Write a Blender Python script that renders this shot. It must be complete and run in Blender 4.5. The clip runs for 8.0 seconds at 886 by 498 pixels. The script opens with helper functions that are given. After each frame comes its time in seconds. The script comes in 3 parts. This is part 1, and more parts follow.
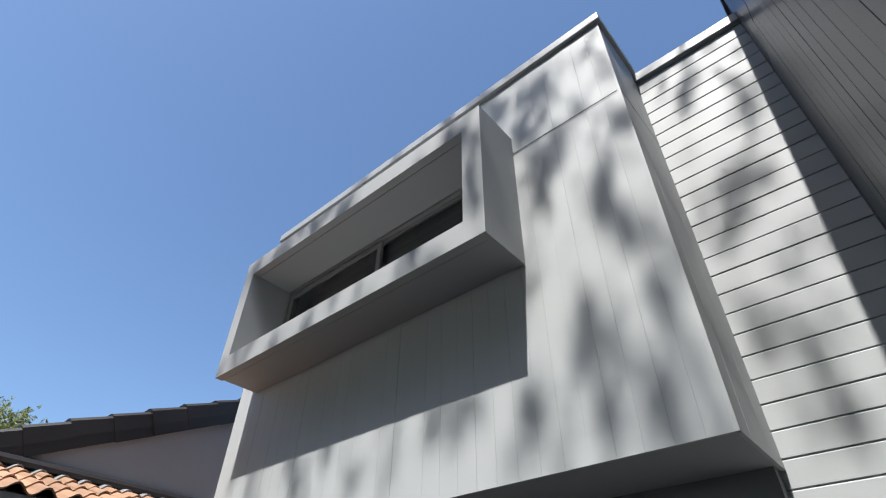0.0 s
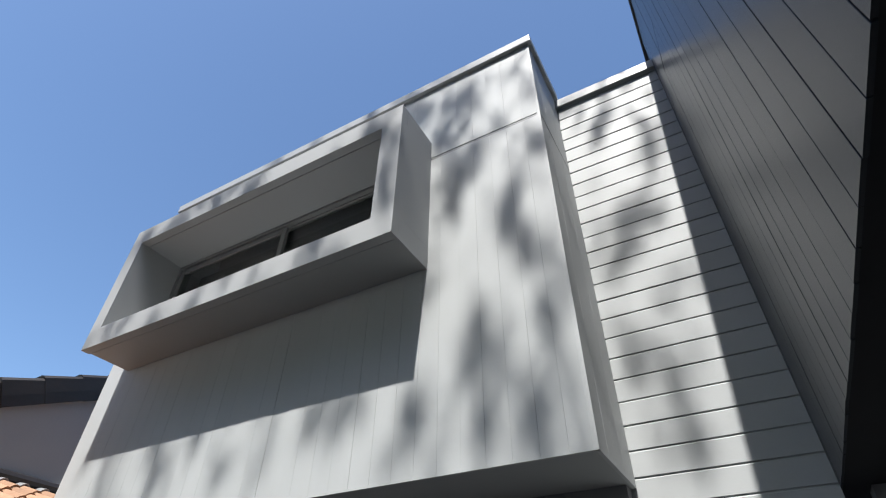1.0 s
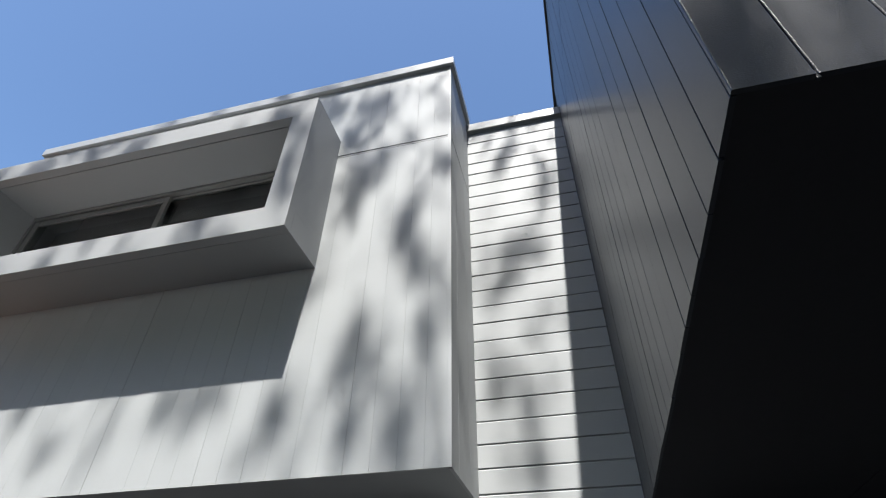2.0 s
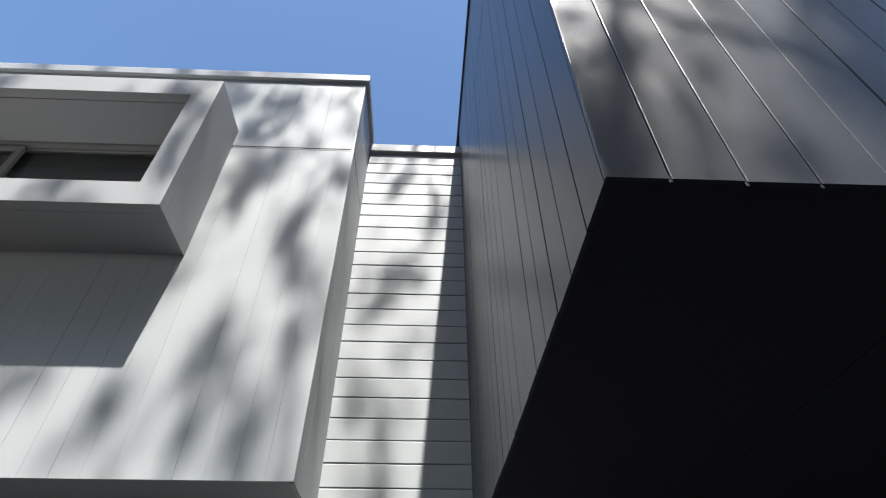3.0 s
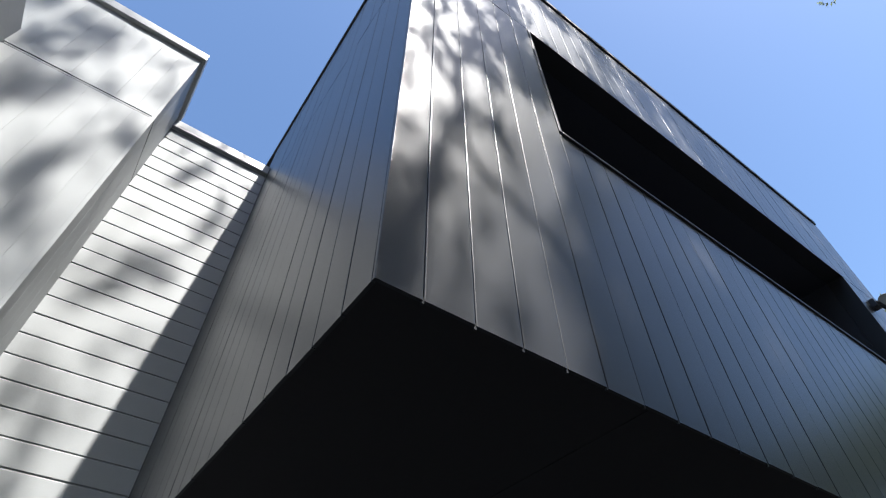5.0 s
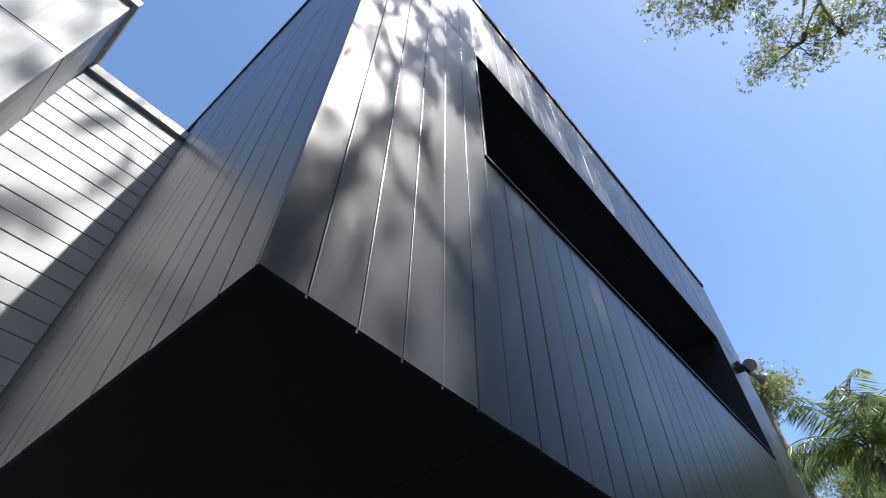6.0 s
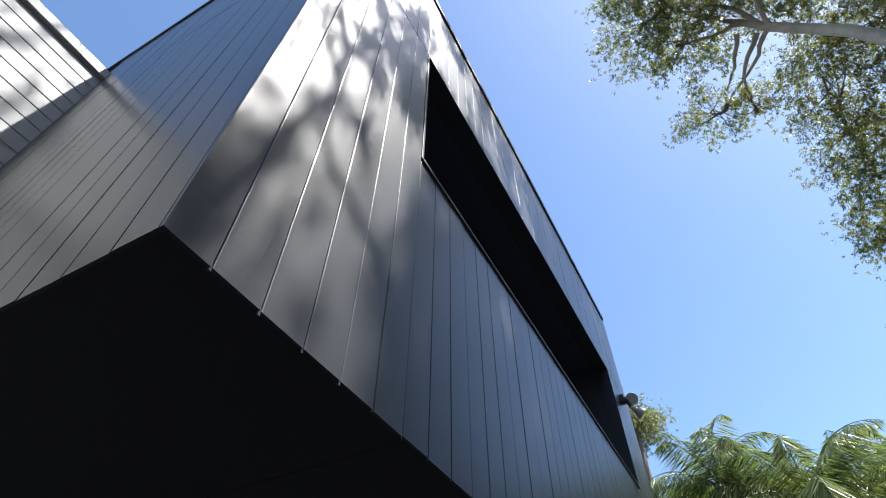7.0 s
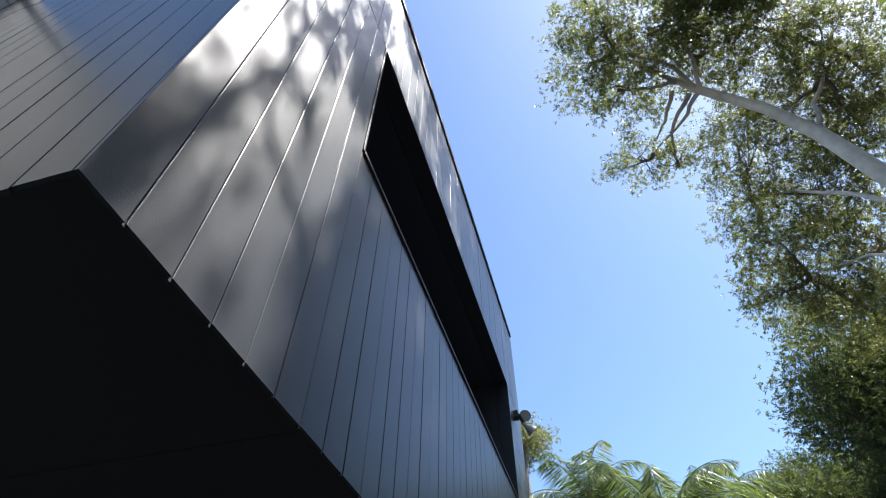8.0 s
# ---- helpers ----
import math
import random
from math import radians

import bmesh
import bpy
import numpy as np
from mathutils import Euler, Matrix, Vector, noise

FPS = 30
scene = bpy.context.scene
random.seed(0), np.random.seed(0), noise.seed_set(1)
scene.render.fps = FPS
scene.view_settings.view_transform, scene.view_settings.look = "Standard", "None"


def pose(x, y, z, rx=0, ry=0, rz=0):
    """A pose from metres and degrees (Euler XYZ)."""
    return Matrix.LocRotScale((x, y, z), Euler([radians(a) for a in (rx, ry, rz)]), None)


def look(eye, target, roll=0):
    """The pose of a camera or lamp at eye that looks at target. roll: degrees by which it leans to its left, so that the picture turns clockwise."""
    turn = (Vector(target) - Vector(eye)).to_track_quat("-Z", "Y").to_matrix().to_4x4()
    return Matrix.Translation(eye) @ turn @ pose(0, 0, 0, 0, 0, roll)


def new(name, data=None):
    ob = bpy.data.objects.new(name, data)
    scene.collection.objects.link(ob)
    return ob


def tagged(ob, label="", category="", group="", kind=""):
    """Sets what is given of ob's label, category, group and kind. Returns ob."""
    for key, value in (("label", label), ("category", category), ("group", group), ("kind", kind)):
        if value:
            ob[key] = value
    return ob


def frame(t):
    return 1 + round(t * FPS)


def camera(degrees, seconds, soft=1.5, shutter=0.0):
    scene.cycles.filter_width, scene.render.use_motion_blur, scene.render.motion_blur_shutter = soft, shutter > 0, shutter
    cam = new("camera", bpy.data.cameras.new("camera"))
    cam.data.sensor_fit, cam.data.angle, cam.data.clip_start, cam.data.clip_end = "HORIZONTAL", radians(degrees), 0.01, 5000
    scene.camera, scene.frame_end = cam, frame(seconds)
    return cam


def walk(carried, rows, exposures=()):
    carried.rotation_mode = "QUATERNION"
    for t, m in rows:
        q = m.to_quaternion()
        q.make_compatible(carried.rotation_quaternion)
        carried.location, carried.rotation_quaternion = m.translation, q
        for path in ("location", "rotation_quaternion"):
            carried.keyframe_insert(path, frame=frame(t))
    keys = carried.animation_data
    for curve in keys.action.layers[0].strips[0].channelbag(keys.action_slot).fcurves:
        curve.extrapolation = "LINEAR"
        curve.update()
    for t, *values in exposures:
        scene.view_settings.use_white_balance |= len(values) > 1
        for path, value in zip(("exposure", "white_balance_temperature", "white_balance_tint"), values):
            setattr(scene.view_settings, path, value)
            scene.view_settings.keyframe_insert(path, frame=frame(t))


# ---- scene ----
cam = camera(79.4, 8.0, soft=1.1)
ROWS = [
    (0.0, -0.422, -0.554, 1.699, 129.94, -0.66, 41.05),
    (0.5, -0.390, -0.529, 1.710, 129.72, -0.54, 35.05),
    (1.0, -0.358, -0.504, 1.720, 129.92, -0.56, 29.39),
    (1.5, -0.326, -0.554, 1.743, 129.39, -0.53, 22.12),
    (3.0, -0.342, -0.658, 1.699, 132.36, 0.02, -2.23),
    (3.5, -0.356, -0.700, 1.681, 134.43, 0.08, -10.99),
    (4.0, -0.356, -0.711, 1.681, 135.97, 0.07, -19.84),
    (4.5, -0.367, -0.730, 1.685, 136.93, 0.11, -28.07),
    (6.0, -0.307, -0.790, 1.689, 138.69, -0.31, -48.45),
    (6.5, -0.294, -0.786, 1.697, 138.77, -0.21, -54.72),
    (7.0, -0.301, -0.783, 1.700, 138.86, -0.31, -61.32),
    (7.5, -0.311, -0.787, 1.693, 138.98, -0.40, -67.17),
    (8.0, -0.311, -0.767, 1.695, 139.01, -0.21, -73.79),
]
EXPOSURES = [(0.0, 0.72), (1.5, 0.86), (3.0, 1.0), (4.5, 1.1), (6.0, 1.14), (8.0, 1.28)]
walk(cam, [(t, pose(x, y, z, rx, ry, rz)) for t, x, y, z, rx, ry, rz in ROWS], EXPOSURES)

# ---- light: clear sky and one high sun over the street ----
SUN = Vector((0.075, -0.485, 0.87)).normalized()
world = bpy.data.worlds.new("sky")
scene.world = world
world.use_nodes = True
wn = world.node_tree.nodes
sky = wn.new("ShaderNodeTexSky")
sky.sky_type = "NISHITA"
sky.sun_disc = False
sky.sun_elevation = math.asin(SUN.z)
sky.sun_rotation = math.atan2(SUN.x, SUN.y)
sky.air_density, sky.dust_density, sky.ozone_density = 1.0, 0.9, 2.5
wn["Background"].inputs["Strength"].default_value = 0.125
deep = wn.new("ShaderNodeHueSaturation")
deep.inputs["Saturation"].default_value = 1.08
world.node_tree.links.new(sky.outputs[0], deep.inputs["Color"])
world.node_tree.links.new(deep.outputs[0], wn["Background"].inputs["Color"])
sun_data = bpy.data.lights.new("sun", "SUN")
sun_data.energy, sun_data.angle, sun_data.color = 5.0, radians(0.53), (1.0, 0.97, 0.93)
sun_lamp = new("sun", sun_data)
sun_lamp.matrix_world = look(SUN * 40, (0, 0, 0))


# ---- materials ----
def material(name, base, rough=0.6, metal=0.0, grain=60.0, bump=0.1, tone=0.08, stain=0.0, per_object=0.0, rough_vary=0.08, spec=0.5, depth=0.002, coat=0.0, coat_rough=0.2):
    """A painted or raw surface: two scales of tone, grain relief, uneven gloss."""
    m = bpy.data.materials.new(name)
    m.use_nodes = True
    n, l = m.node_tree.nodes, m.node_tree.links
    b = n["Principled BSDF"]
    b.inputs["Metallic"].default_value = metal
    b.inputs["Specular IOR Level"].default_value = spec
    b.inputs["Coat Weight"].default_value, b.inputs["Coat Roughness"].default_value = coat, coat_rough
    geo = n.new("ShaderNodeNewGeometry")
    fine, broad = n.new("ShaderNodeTexNoise"), n.new("ShaderNodeTexNoise")
    fine.inputs["Scale"].default_value, fine.inputs["Detail"].default_value = grain, 6
    broad.inputs["Scale"].default_value, broad.inputs["Detail"].default_value = 1.3, 5
    for t in (fine, broad):
        l.new(geo.outputs["Position"], t.inputs["Vector"])
    total = n.new("ShaderNodeMath"); total.operation = "MULTIPLY_ADD"
    total.inputs[1].default_value = tone
    total.inputs[2].default_value = 1 - tone / 2
    l.new(fine.outputs[0], total.inputs[0])
    second = n.new("ShaderNodeMath"); second.operation = "MULTIPLY_ADD"
    second.inputs[1].default_value = tone * 1.5 + stain
    second.inputs[2].default_value = 1 - (tone * 1.5 + stain) / 2
    l.new(broad.outputs[0], second.inputs[0])
    mul = n.new("ShaderNodeMath"); mul.operation = "MULTIPLY"
    l.new(total.outputs[0], mul.inputs[0]); l.new(second.outputs[0], mul.inputs[1])
    value = mul.outputs[0]
    if per_object:
        info = n.new("ShaderNodeObjectInfo")
        vary = n.new("ShaderNodeMath"); vary.operation = "MULTIPLY_ADD"
        vary.inputs[1].default_value, vary.inputs[2].default_value = per_object, 1 - per_object / 2
        l.new(info.outputs["Random"], vary.inputs[0])
        again = n.new("ShaderNodeMath"); again.operation = "MULTIPLY"
        l.new(value, again.inputs[0]); l.new(vary.outputs[0], again.inputs[1])
        value = again.outputs[0]
    scale = n.new("ShaderNodeVectorMath"); scale.operation = "SCALE"
    scale.inputs[0].default_value = base
    l.new(value, scale.inputs["Scale"])
    l.new(scale.outputs[0], b.inputs["Base Color"])
    gloss = n.new("ShaderNodeMath"); gloss.operation = "MULTIPLY_ADD"
    gloss.inputs[1].default_value, gloss.inputs[2].default_value = rough_vary * 2, rough - rough_vary
    l.new(broad.outputs[0], gloss.inputs[0])
    l.new(gloss.outputs[0], b.inputs["Roughness"])
    if bump:
        bm_ = n.new("ShaderNodeBump")
        bm_.inputs["Strength"].default_value, bm_.inputs["Distance"].default_value = bump, depth
        l.new(fine.outputs[0], bm_.inputs["Height"])
        l.new(bm_.outputs[0], b.inputs["Normal"])
        l.new(bm_.outputs[0], b.inputs["Coat Normal"])
    return m


WHITE = material("white_paint", (0.42, 0.438, 0.443), 0.5, spec=0.3, grain=90, bump=0.12, tone=0.04, stain=0.05, per_object=0.03)
WHITE_RENDER = material("white_texture_coat", (0.34, 0.352, 0.356), 0.65, grain=160, bump=0.35, tone=0.06, stain=0.06)
WHITE_METAL = material("white_flashing", (0.36, 0.37, 0.37), 0.35, grain=30, bump=0.05, tone=0.05)
BLACK = material("black_paint", (0.025, 0.0268, 0.0325), 0.55, coat=0.74, coat_rough=0.27, grain=260, bump=0.45, tone=0.35, stain=0.25, per_object=0.12, rough_vary=0.06, spec=0.22, depth=0.001)
BLACK_FLAT = material("black_soffit_paint", (0.03, 0.03, 0.033), 0.85, grain=40, bump=0.1, tone=0.15, spec=0.15)
BLACK_LINING = material("black_lining_paint", (0.035, 0.037, 0.05), 0.6, grain=60, bump=0.1, tone=0.15, spec=0.4)
BLACK_METAL = material("black_flashing", (0.02, 0.02, 0.024), 0.5, metal=0.0, grain=30, bump=0.05, tone=0.2)
JOINT = material("joint_shadow_backing", (0.25, 0.25, 0.25), 0.8, bump=0)
GREY_WALL = material("grey_lower_wall", (0.16, 0.16, 0.165), 0.75, grain=120, bump=0.3, tone=0.12, stain=0.1)
FRAME_GREY = material("grey_aluminium_frame", (0.22, 0.225, 0.22), 0.4, grain=50, bump=0.03, tone=0.05)
RENDER_GREY = material("neighbour_grey_render", (0.30, 0.31, 0.32), 0.85, grain=70, bump=0.4, tone=0.1, stain=0.12)
DARK_TILE = material("dark_roof_tile", (0.02, 0.0165, 0.016), 0.5, grain=22, bump=0.3, tone=0.5, stain=0.3, per_object=0.3, depth=0.004)
TERRACOTTA = material("terracotta_tile", (0.34, 0.195, 0.115), 0.75, grain=30, bump=0.5, tone=0.35, stain=0.35, per_object=0.4, depth=0.004)
MORTAR = material("grey_mortar_bedding", (0.30, 0.28, 0.26), 0.9, grain=45, bump=0.6, tone=0.3, stain=0.2, depth=0.006)
LEAD = material("grey_lead_apron", (0.24, 0.245, 0.255), 0.55, grain=20, bump=0.3, tone=0.2, stain=0.2, depth=0.004)
CONCRETE = material("dark_paved_ground", (0.06, 0.058, 0.056), 0.85, grain=25, bump=0.3, tone=0.2, stain=0.25)
LAMP_GREY = material("grey_lamp_housing", (0.45, 0.46, 0.46), 0.4, grain=40, bump=0.04, tone=0.06)
BARK = material("pale_gum_bark", (0.56, 0.51, 0.45), 0.85, grain=9, bump=0.8, tone=0.6, stain=0.5, depth=0.01)
TWIG = material("brown_twig_bark", (0.17, 0.13, 0.10), 0.85, grain=25, bump=0.4, tone=0.3, depth=0.005)
PALM_TRUNK = material("grey_palm_trunk", (0.25, 0.23, 0.2), 0.85, grain=15, bump=0.6, tone=0.3, depth=0.01)


def leaf_material(name, dark, light, glow, rough=0.4):
    m = bpy.data.materials.new(name)
    m.use_nodes = True
    n, l = m.node_tree.nodes, m.node_tree.links
    b = n["Principled BSDF"]
    geo = n.new("ShaderNodeNewGeometry")
    ramp = n.new("ShaderNodeValToRGB")
    ramp.color_ramp.elements[0].color = (*dark, 1)
    ramp.color_ramp.elements[1].color = (*light, 1)
    l.new(geo.outputs["Random Per Island"], ramp.inputs[0])
    l.new(ramp.outputs[0], b.inputs["Base Color"])
    b.inputs["Roughness"].default_value = rough
    b.inputs["Specular IOR Level"].default_value = 0.3
    tr = n.new("ShaderNodeBsdfTranslucent")
    bright = n.new("ShaderNodeVectorMath"); bright.operation = "MULTIPLY"
    bright.inputs[1].default_value = glow
    l.new(ramp.outputs[0], bright.inputs[0]); l.new(bright.outputs[0], tr.inputs[0])
    mix = n.new("ShaderNodeMixShader"); mix.inputs[0].default_value = 0.48
    l.new(b.outputs[0], mix.inputs[1]); l.new(tr.outputs[0], mix.inputs[2])
    l.new(mix.outputs[0], n["Material Output"].inputs[0])
    return m


GUM_LEAF = leaf_material("gum_leaf", (0.07, 0.08, 0.045), (0.23, 0.235, 0.13), (1.8, 1.9, 0.95), 0.36)
TREE_LEAF = leaf_material("broad_leaf", (0.045, 0.058, 0.03), (0.14, 0.155, 0.075), (1.3, 1.5, 0.7), 0.45)
PALM_LEAF = leaf_material("palm_leaf", (0.07, 0.095, 0.04), (0.24, 0.27, 0.13), (1.4, 1.6, 0.8), 0.3)

GLASS = bpy.data.materials.new("window_glass")
GLASS.use_nodes = True
g = GLASS.node_tree.nodes["Principled BSDF"]
g.inputs["Base Color"].default_value = (0.75, 0.8, 0.8, 1)
g.inputs["Roughness"].default_value, g.inputs["IOR"].default_value, g.inputs["Transmission Weight"].default_value = 0.02, 1.5, 1.0
GLOW = bpy.data.materials.new("lit_downlight")
GLOW.use_nodes = True
g = GLOW.node_tree.nodes["Principled BSDF"]
g.inputs["Emission Color"].default_value = (1.0, 0.80, 0.52, 1)
g.inputs["Emission Strength"].default_value = 0.9


# ---- mesh helpers ----
def thing(name, label, category, at=(0, 0, 0), group="", kind=""):
    ob = new(name)
    ob.location = at
    return tagged(ob, label, category, group, kind)


def part(name, bm, mat, parent, label="", smooth=False):
    me = bpy.data.meshes.new(name)
    bmesh.ops.recalc_face_normals(bm, faces=bm.faces)
    bm.to_mesh(me)
    bm.free()
    return mesh_part(name, me, mat, parent, label, smooth)


def mesh_part(name, me, mat, parent, label="", smooth=False):
    if not me.materials:
        me.materials.append(mat)
    if smooth:
        me.polygons.foreach_set("use_smooth", [True] * len(me.polygons))
    ob = new(name, me)
    if parent:
        at, up = Vector((0, 0, 0)), parent
        while up:
            at += up.location
            up = up.parent
        ob.parent = parent
        ob.location = -at
    if label:
        ob["label"] = label
    return ob


def add_box(bm, x0, x1, y0, y1, z0, z1, bevel=0.0):
    made = bmesh.ops.create_cube(bm, size=1.0)["verts"]
    for v in made:
        v.co = Vector(((x0 + x1) / 2 + v.co.x * (x1 - x0), (y0 + y1) / 2 + v.co.y * (y1 - y0), (z0 + z1) / 2 + v.co.z * (z1 - z0)))
    if bevel:
        edges = {e for v in made for e in v.link_edges}
        bmesh.ops.bevel(bm, geom=list(edges), offset=bevel, segments=2, affect="EDGES", profile=0.6)


def box(x0, x1, y0, y1, z0, z1, bevel=0.0):
    bm = bmesh.new()
    add_box(bm, x0, x1, y0, y1, z0, z1, bevel)
    return bm


def tube(bm, points, radii, sides=8):
    """A tapered round bar along points."""
    rings = []
    for i, p in enumerate(points):
        p = Vector(p)
        d = (Vector(points[min(i + 1, len(points) - 1)]) - Vector(points[max(i - 1, 0)])).normalized()
        a = d.orthogonal().normalized() if not rings else (last - d * last.dot(d)).normalized()
        last = a
        b = d.cross(a)
        r = radii[i]
        rings.append([bm.verts.new(p + (a * math.cos(k * math.tau / sides) + b * math.sin(k * math.tau / sides)) * r) for k in range(sides)])
    for q, s in zip(rings, rings[1:]):
        for k in range(sides):
            bm.faces.new((q[k], q[(k + 1) % sides], s[(k + 1) % sides], s[k]))
    for ring in (rings[0][::-1], rings[-1]):
        bm.faces.new(ring)


def board_mesh(name, width, length, thick, ease, gap):
    """A board standing along z from 0, front towards -y at y = -thick; long front edges rounded over in three facets."""
    w0, w1 = gap / 2, width - gap / 2
    near = [(0, ease * 0.8), (ease * 0.15, ease * 0.4), (ease * 0.42, ease * 0.15), (ease, 0)]
    prof = [(w0, 0)] + [(w0 + u, -thick + v) for u, v in near] + [(w1 - u, -thick + v) for u, v in near[::-1]] + [(w1, 0)]
    me = bpy.data.meshes.new(name)
    n = len(prof)
    verts = [(x, y, z) for z in (0, length) for x, y in prof]
    faces = [(i, (i + 1) % n, n + (i + 1) % n, n + i) for i in range(n)] + [tuple(range(n))[::-1], tuple(range(n, 2 * n))]
    me.from_pydata(verts, [], faces)
    me.update()
    return me


rng = random.Random(7)


def clad(parent, wall, runs, turn, thick, chamfer, gap, mat, pieces="cladding_board"):
    """Boards along a wall. runs: (u, z0, z1, width) with u along the wall; turn maps (u, out, z) to the world."""
    cache = {}
    for u, z0, z1, width in runs:
        key = (round(width, 3), round(z1 - z0, 3))
        if key not in cache:
            cache[key] = board_mesh(pieces, width, z1 - z0, thick, chamfer, gap)
        ob = mesh_part(pieces, cache[key], mat, wall)
        back = Matrix.Translation(ob.location)
        ob.matrix_basis = back @ turn(u, rng.uniform(-0.0012, 0.0006), z0) @ Matrix.Rotation(rng.uniform(-0.0015, 0.0015), 4, "Z")


def facing_street(y):
    return lambda u, out, z: Matrix.Translation((u, y - out, z))


def facing_east(x):
    """Wall whose front looks along +x; u runs along y."""
    return lambda u, out, z: Matrix.Translation((x + out, u, z)) @ Matrix.Rotation(radians(90), 4, "Z")


SKEW = 0.010                                 # slant of the black wing's side wall, fitted to the camera's view


def facing_west(x):
    """Wall whose front looks along -x; u runs along -y, so that a board begins at y = u."""
    return lambda u, out, z: Matrix.Translation((x - out - SKEW * u, u, z)) @ Matrix.Rotation(radians(-90) + SKEW, 4, "Z")


def skewed(bm):
    for v in bm.verts:
        if v.co.x < 0.5:
            v.co.x -= SKEW * v.co.y
    return bm


# ---- ground ----
ground = tagged(new("ground", bpy.data.meshes.new("ground")), "dark grey paved driveway and open ground", "ground", kind="structure")
bm = bmesh.new()
bmesh.ops.create_grid(bm, x_segments=20, y_segments=20, size=900)
bm.to_mesh(ground.data)
bm.free()
ground.data.materials.append(CONCRETE)


# ---- white house: boxed upper storey with a framed window ----
WX0, WX1, WY = -5.09, -0.909, 1.806          # left end, right corner, front face
WZ0, WZ1, WCAP = 2.53, 5.815, 5.935          # underside, foot of the cap, top of the cap
RY, RZ0, RZ1, RX1 = 2.45, 5.699, 5.822, -0.058           # recessed weatherboard wall and its cap
JZ = 4.915                                   # level joint in the cladding
BX0, BX1, BY = -4.82, -1.806, 1.383          # window box, outside
BZ0, BZ1 = 3.832, 5.105
OX0, OX1, OZ0, OZ1 = -4.682, -1.978, 4.014, 4.925   # its opening
T = 0.018                                    # thickness of the boards
FAR, MEAN_EYE = 1.1, (-0.36, -0.63, 1.70)       # scale of the white house, and the mean camera place it is enlarged from


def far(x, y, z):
    return tuple(c + FAR * (v - c) for v, c in zip((x, y, z), MEAN_EYE))



white_house = thing("white_house", "white clad upper storey with a boxed-out window", "house", (-3, 3, 0))
bm = bmesh.new()
y0, y1 = WY + T, WY + T + 0.12
add_box(bm, WX0 + 0.02, -4.66, y0, y1, WZ0 + 0.02, WZ1 + 0.05)
add_box(bm, -2.0, WX1 - T, y0, y1, WZ0 + 0.02, WZ1 + 0.05)
add_box(bm, -4.66, -2.0, y0, y1, WZ0 + 0.02, 4.03)
add_box(bm, -4.66, -2.0, y0, y1, 4.95, WZ1 + 0.05)
front_wall = part("front_wall", bm, JOINT, white_house)
side_wall = part("side_wall", box(WX1 - T - 0.12, WX1 - T, y1 + 0.002, RY, WZ0 + 0.02, WZ1 + 0.05), JOINT, white_house)
part("end_wall", box(WX0, WX0 + 0.018, WY + 0.004, RY + 0.1, WZ0 + 0.01, WZ1), WHITE, white_house)
part("soffit", box(WX0 + 0.02, WX1 - 0.004, WY + 0.006, RY - 0.004, WZ0 + 0.004, WZ0 + 0.018), WHITE_RENDER, white_house, "flat white painted soffit")
part("roof", box(WX0, WX1, y1, RY, WZ1 - 0.1, WZ1 - 0.02), WHITE_METAL, white_house)
recess_wall = part("weatherboard_wall", box(WX0, RX1, RY + T, RY + 0.16, 0.0, RZ0 + 0.05), JOINT, white_house)
part("lower_wall", box(WX0, WX1 - 0.03, 2.36, 2.448, 0.0, WZ0 + 0.003), GREY_WALL, white_house, "shaded grey ground floor wall")

# caps of the parapets: folded metal with a small overhang
part("parapet_cap", box(WX0 - 0.02, WX1 + 0.03, WY - 0.032, WY + 0.16, WZ1 + 0.03, WCAP, 0.005), WHITE_METAL, white_house, "white folded metal capping")
part("parapet_cap", box(WX1 - 0.14, WX1 + 0.03, WY + 0.161, RY - 0.004, WZ1 + 0.03, WCAP, 0.005), WHITE_METAL, white_house, "white folded metal capping")
part("parapet_cap", box(WX0, RX1 + 0.002, RY - 0.034, RY + 0.2, RZ0 + 0.025, RZ1, 0.005), WHITE_METAL, white_house, "white folded metal capping")
# flashing in the level joint
part("joint_strip", box(-1.80, WX1 - 0.002, WY + 0.002, WY + T + 0.01, JZ - 0.008, JZ + 0.006, 0.002), WHITE_METAL, white_house, "white level joint flashing")
part("joint_strip", box(WX1 - T, WX1 - 0.003, WY + 0.02, RY - 0.01, JZ - 0.012, JZ + 0.012), FRAME_GREY, white_house)
for x, y in ((WX1 - 0.012, WY - 0.001),):
    part("corner_trim", box(x - 0.012, x + 0.013, y, y + 0.026, WZ0, WZ1 + 0.028, 0.004), WHITE, white_house)

# window box: four panels behind a proud face frame, a fine joint between them
window_box = part("window_box", box(BX0 + 0.012, BX1 - 0.012, BY + 0.077, BY + 0.083, BZ1 - 0.05, BZ1 - 0.02), WHITE_RENDER, white_house, "white textured window surround standing out from the wall")
LIP = 0.072
for name, a in (("top_panel", (BX0 + 0.006, BX1 - 0.031, OZ1 + 0.006, BZ1 - 0.004)), ("bottom_panel", (BX0 + 0.006, BX1 - 0.031, BZ0 + 0.007, OZ0 - 0.004))):
    part(name, box(a[0], a[1], BY + LIP + 0.008, WY + T + 0.004, a[2], a[3], 0.002), WHITE_RENDER, window_box)
for name, a in (("top_rail", (BX0, BX1, OZ1, BZ1)), ("bottom_rail", (BX0, BX1, BZ0, OZ0))):
    part(name, box(a[0], a[1], BY, BY + LIP, a[2], a[3], 0.003), WHITE_RENDER, window_box)
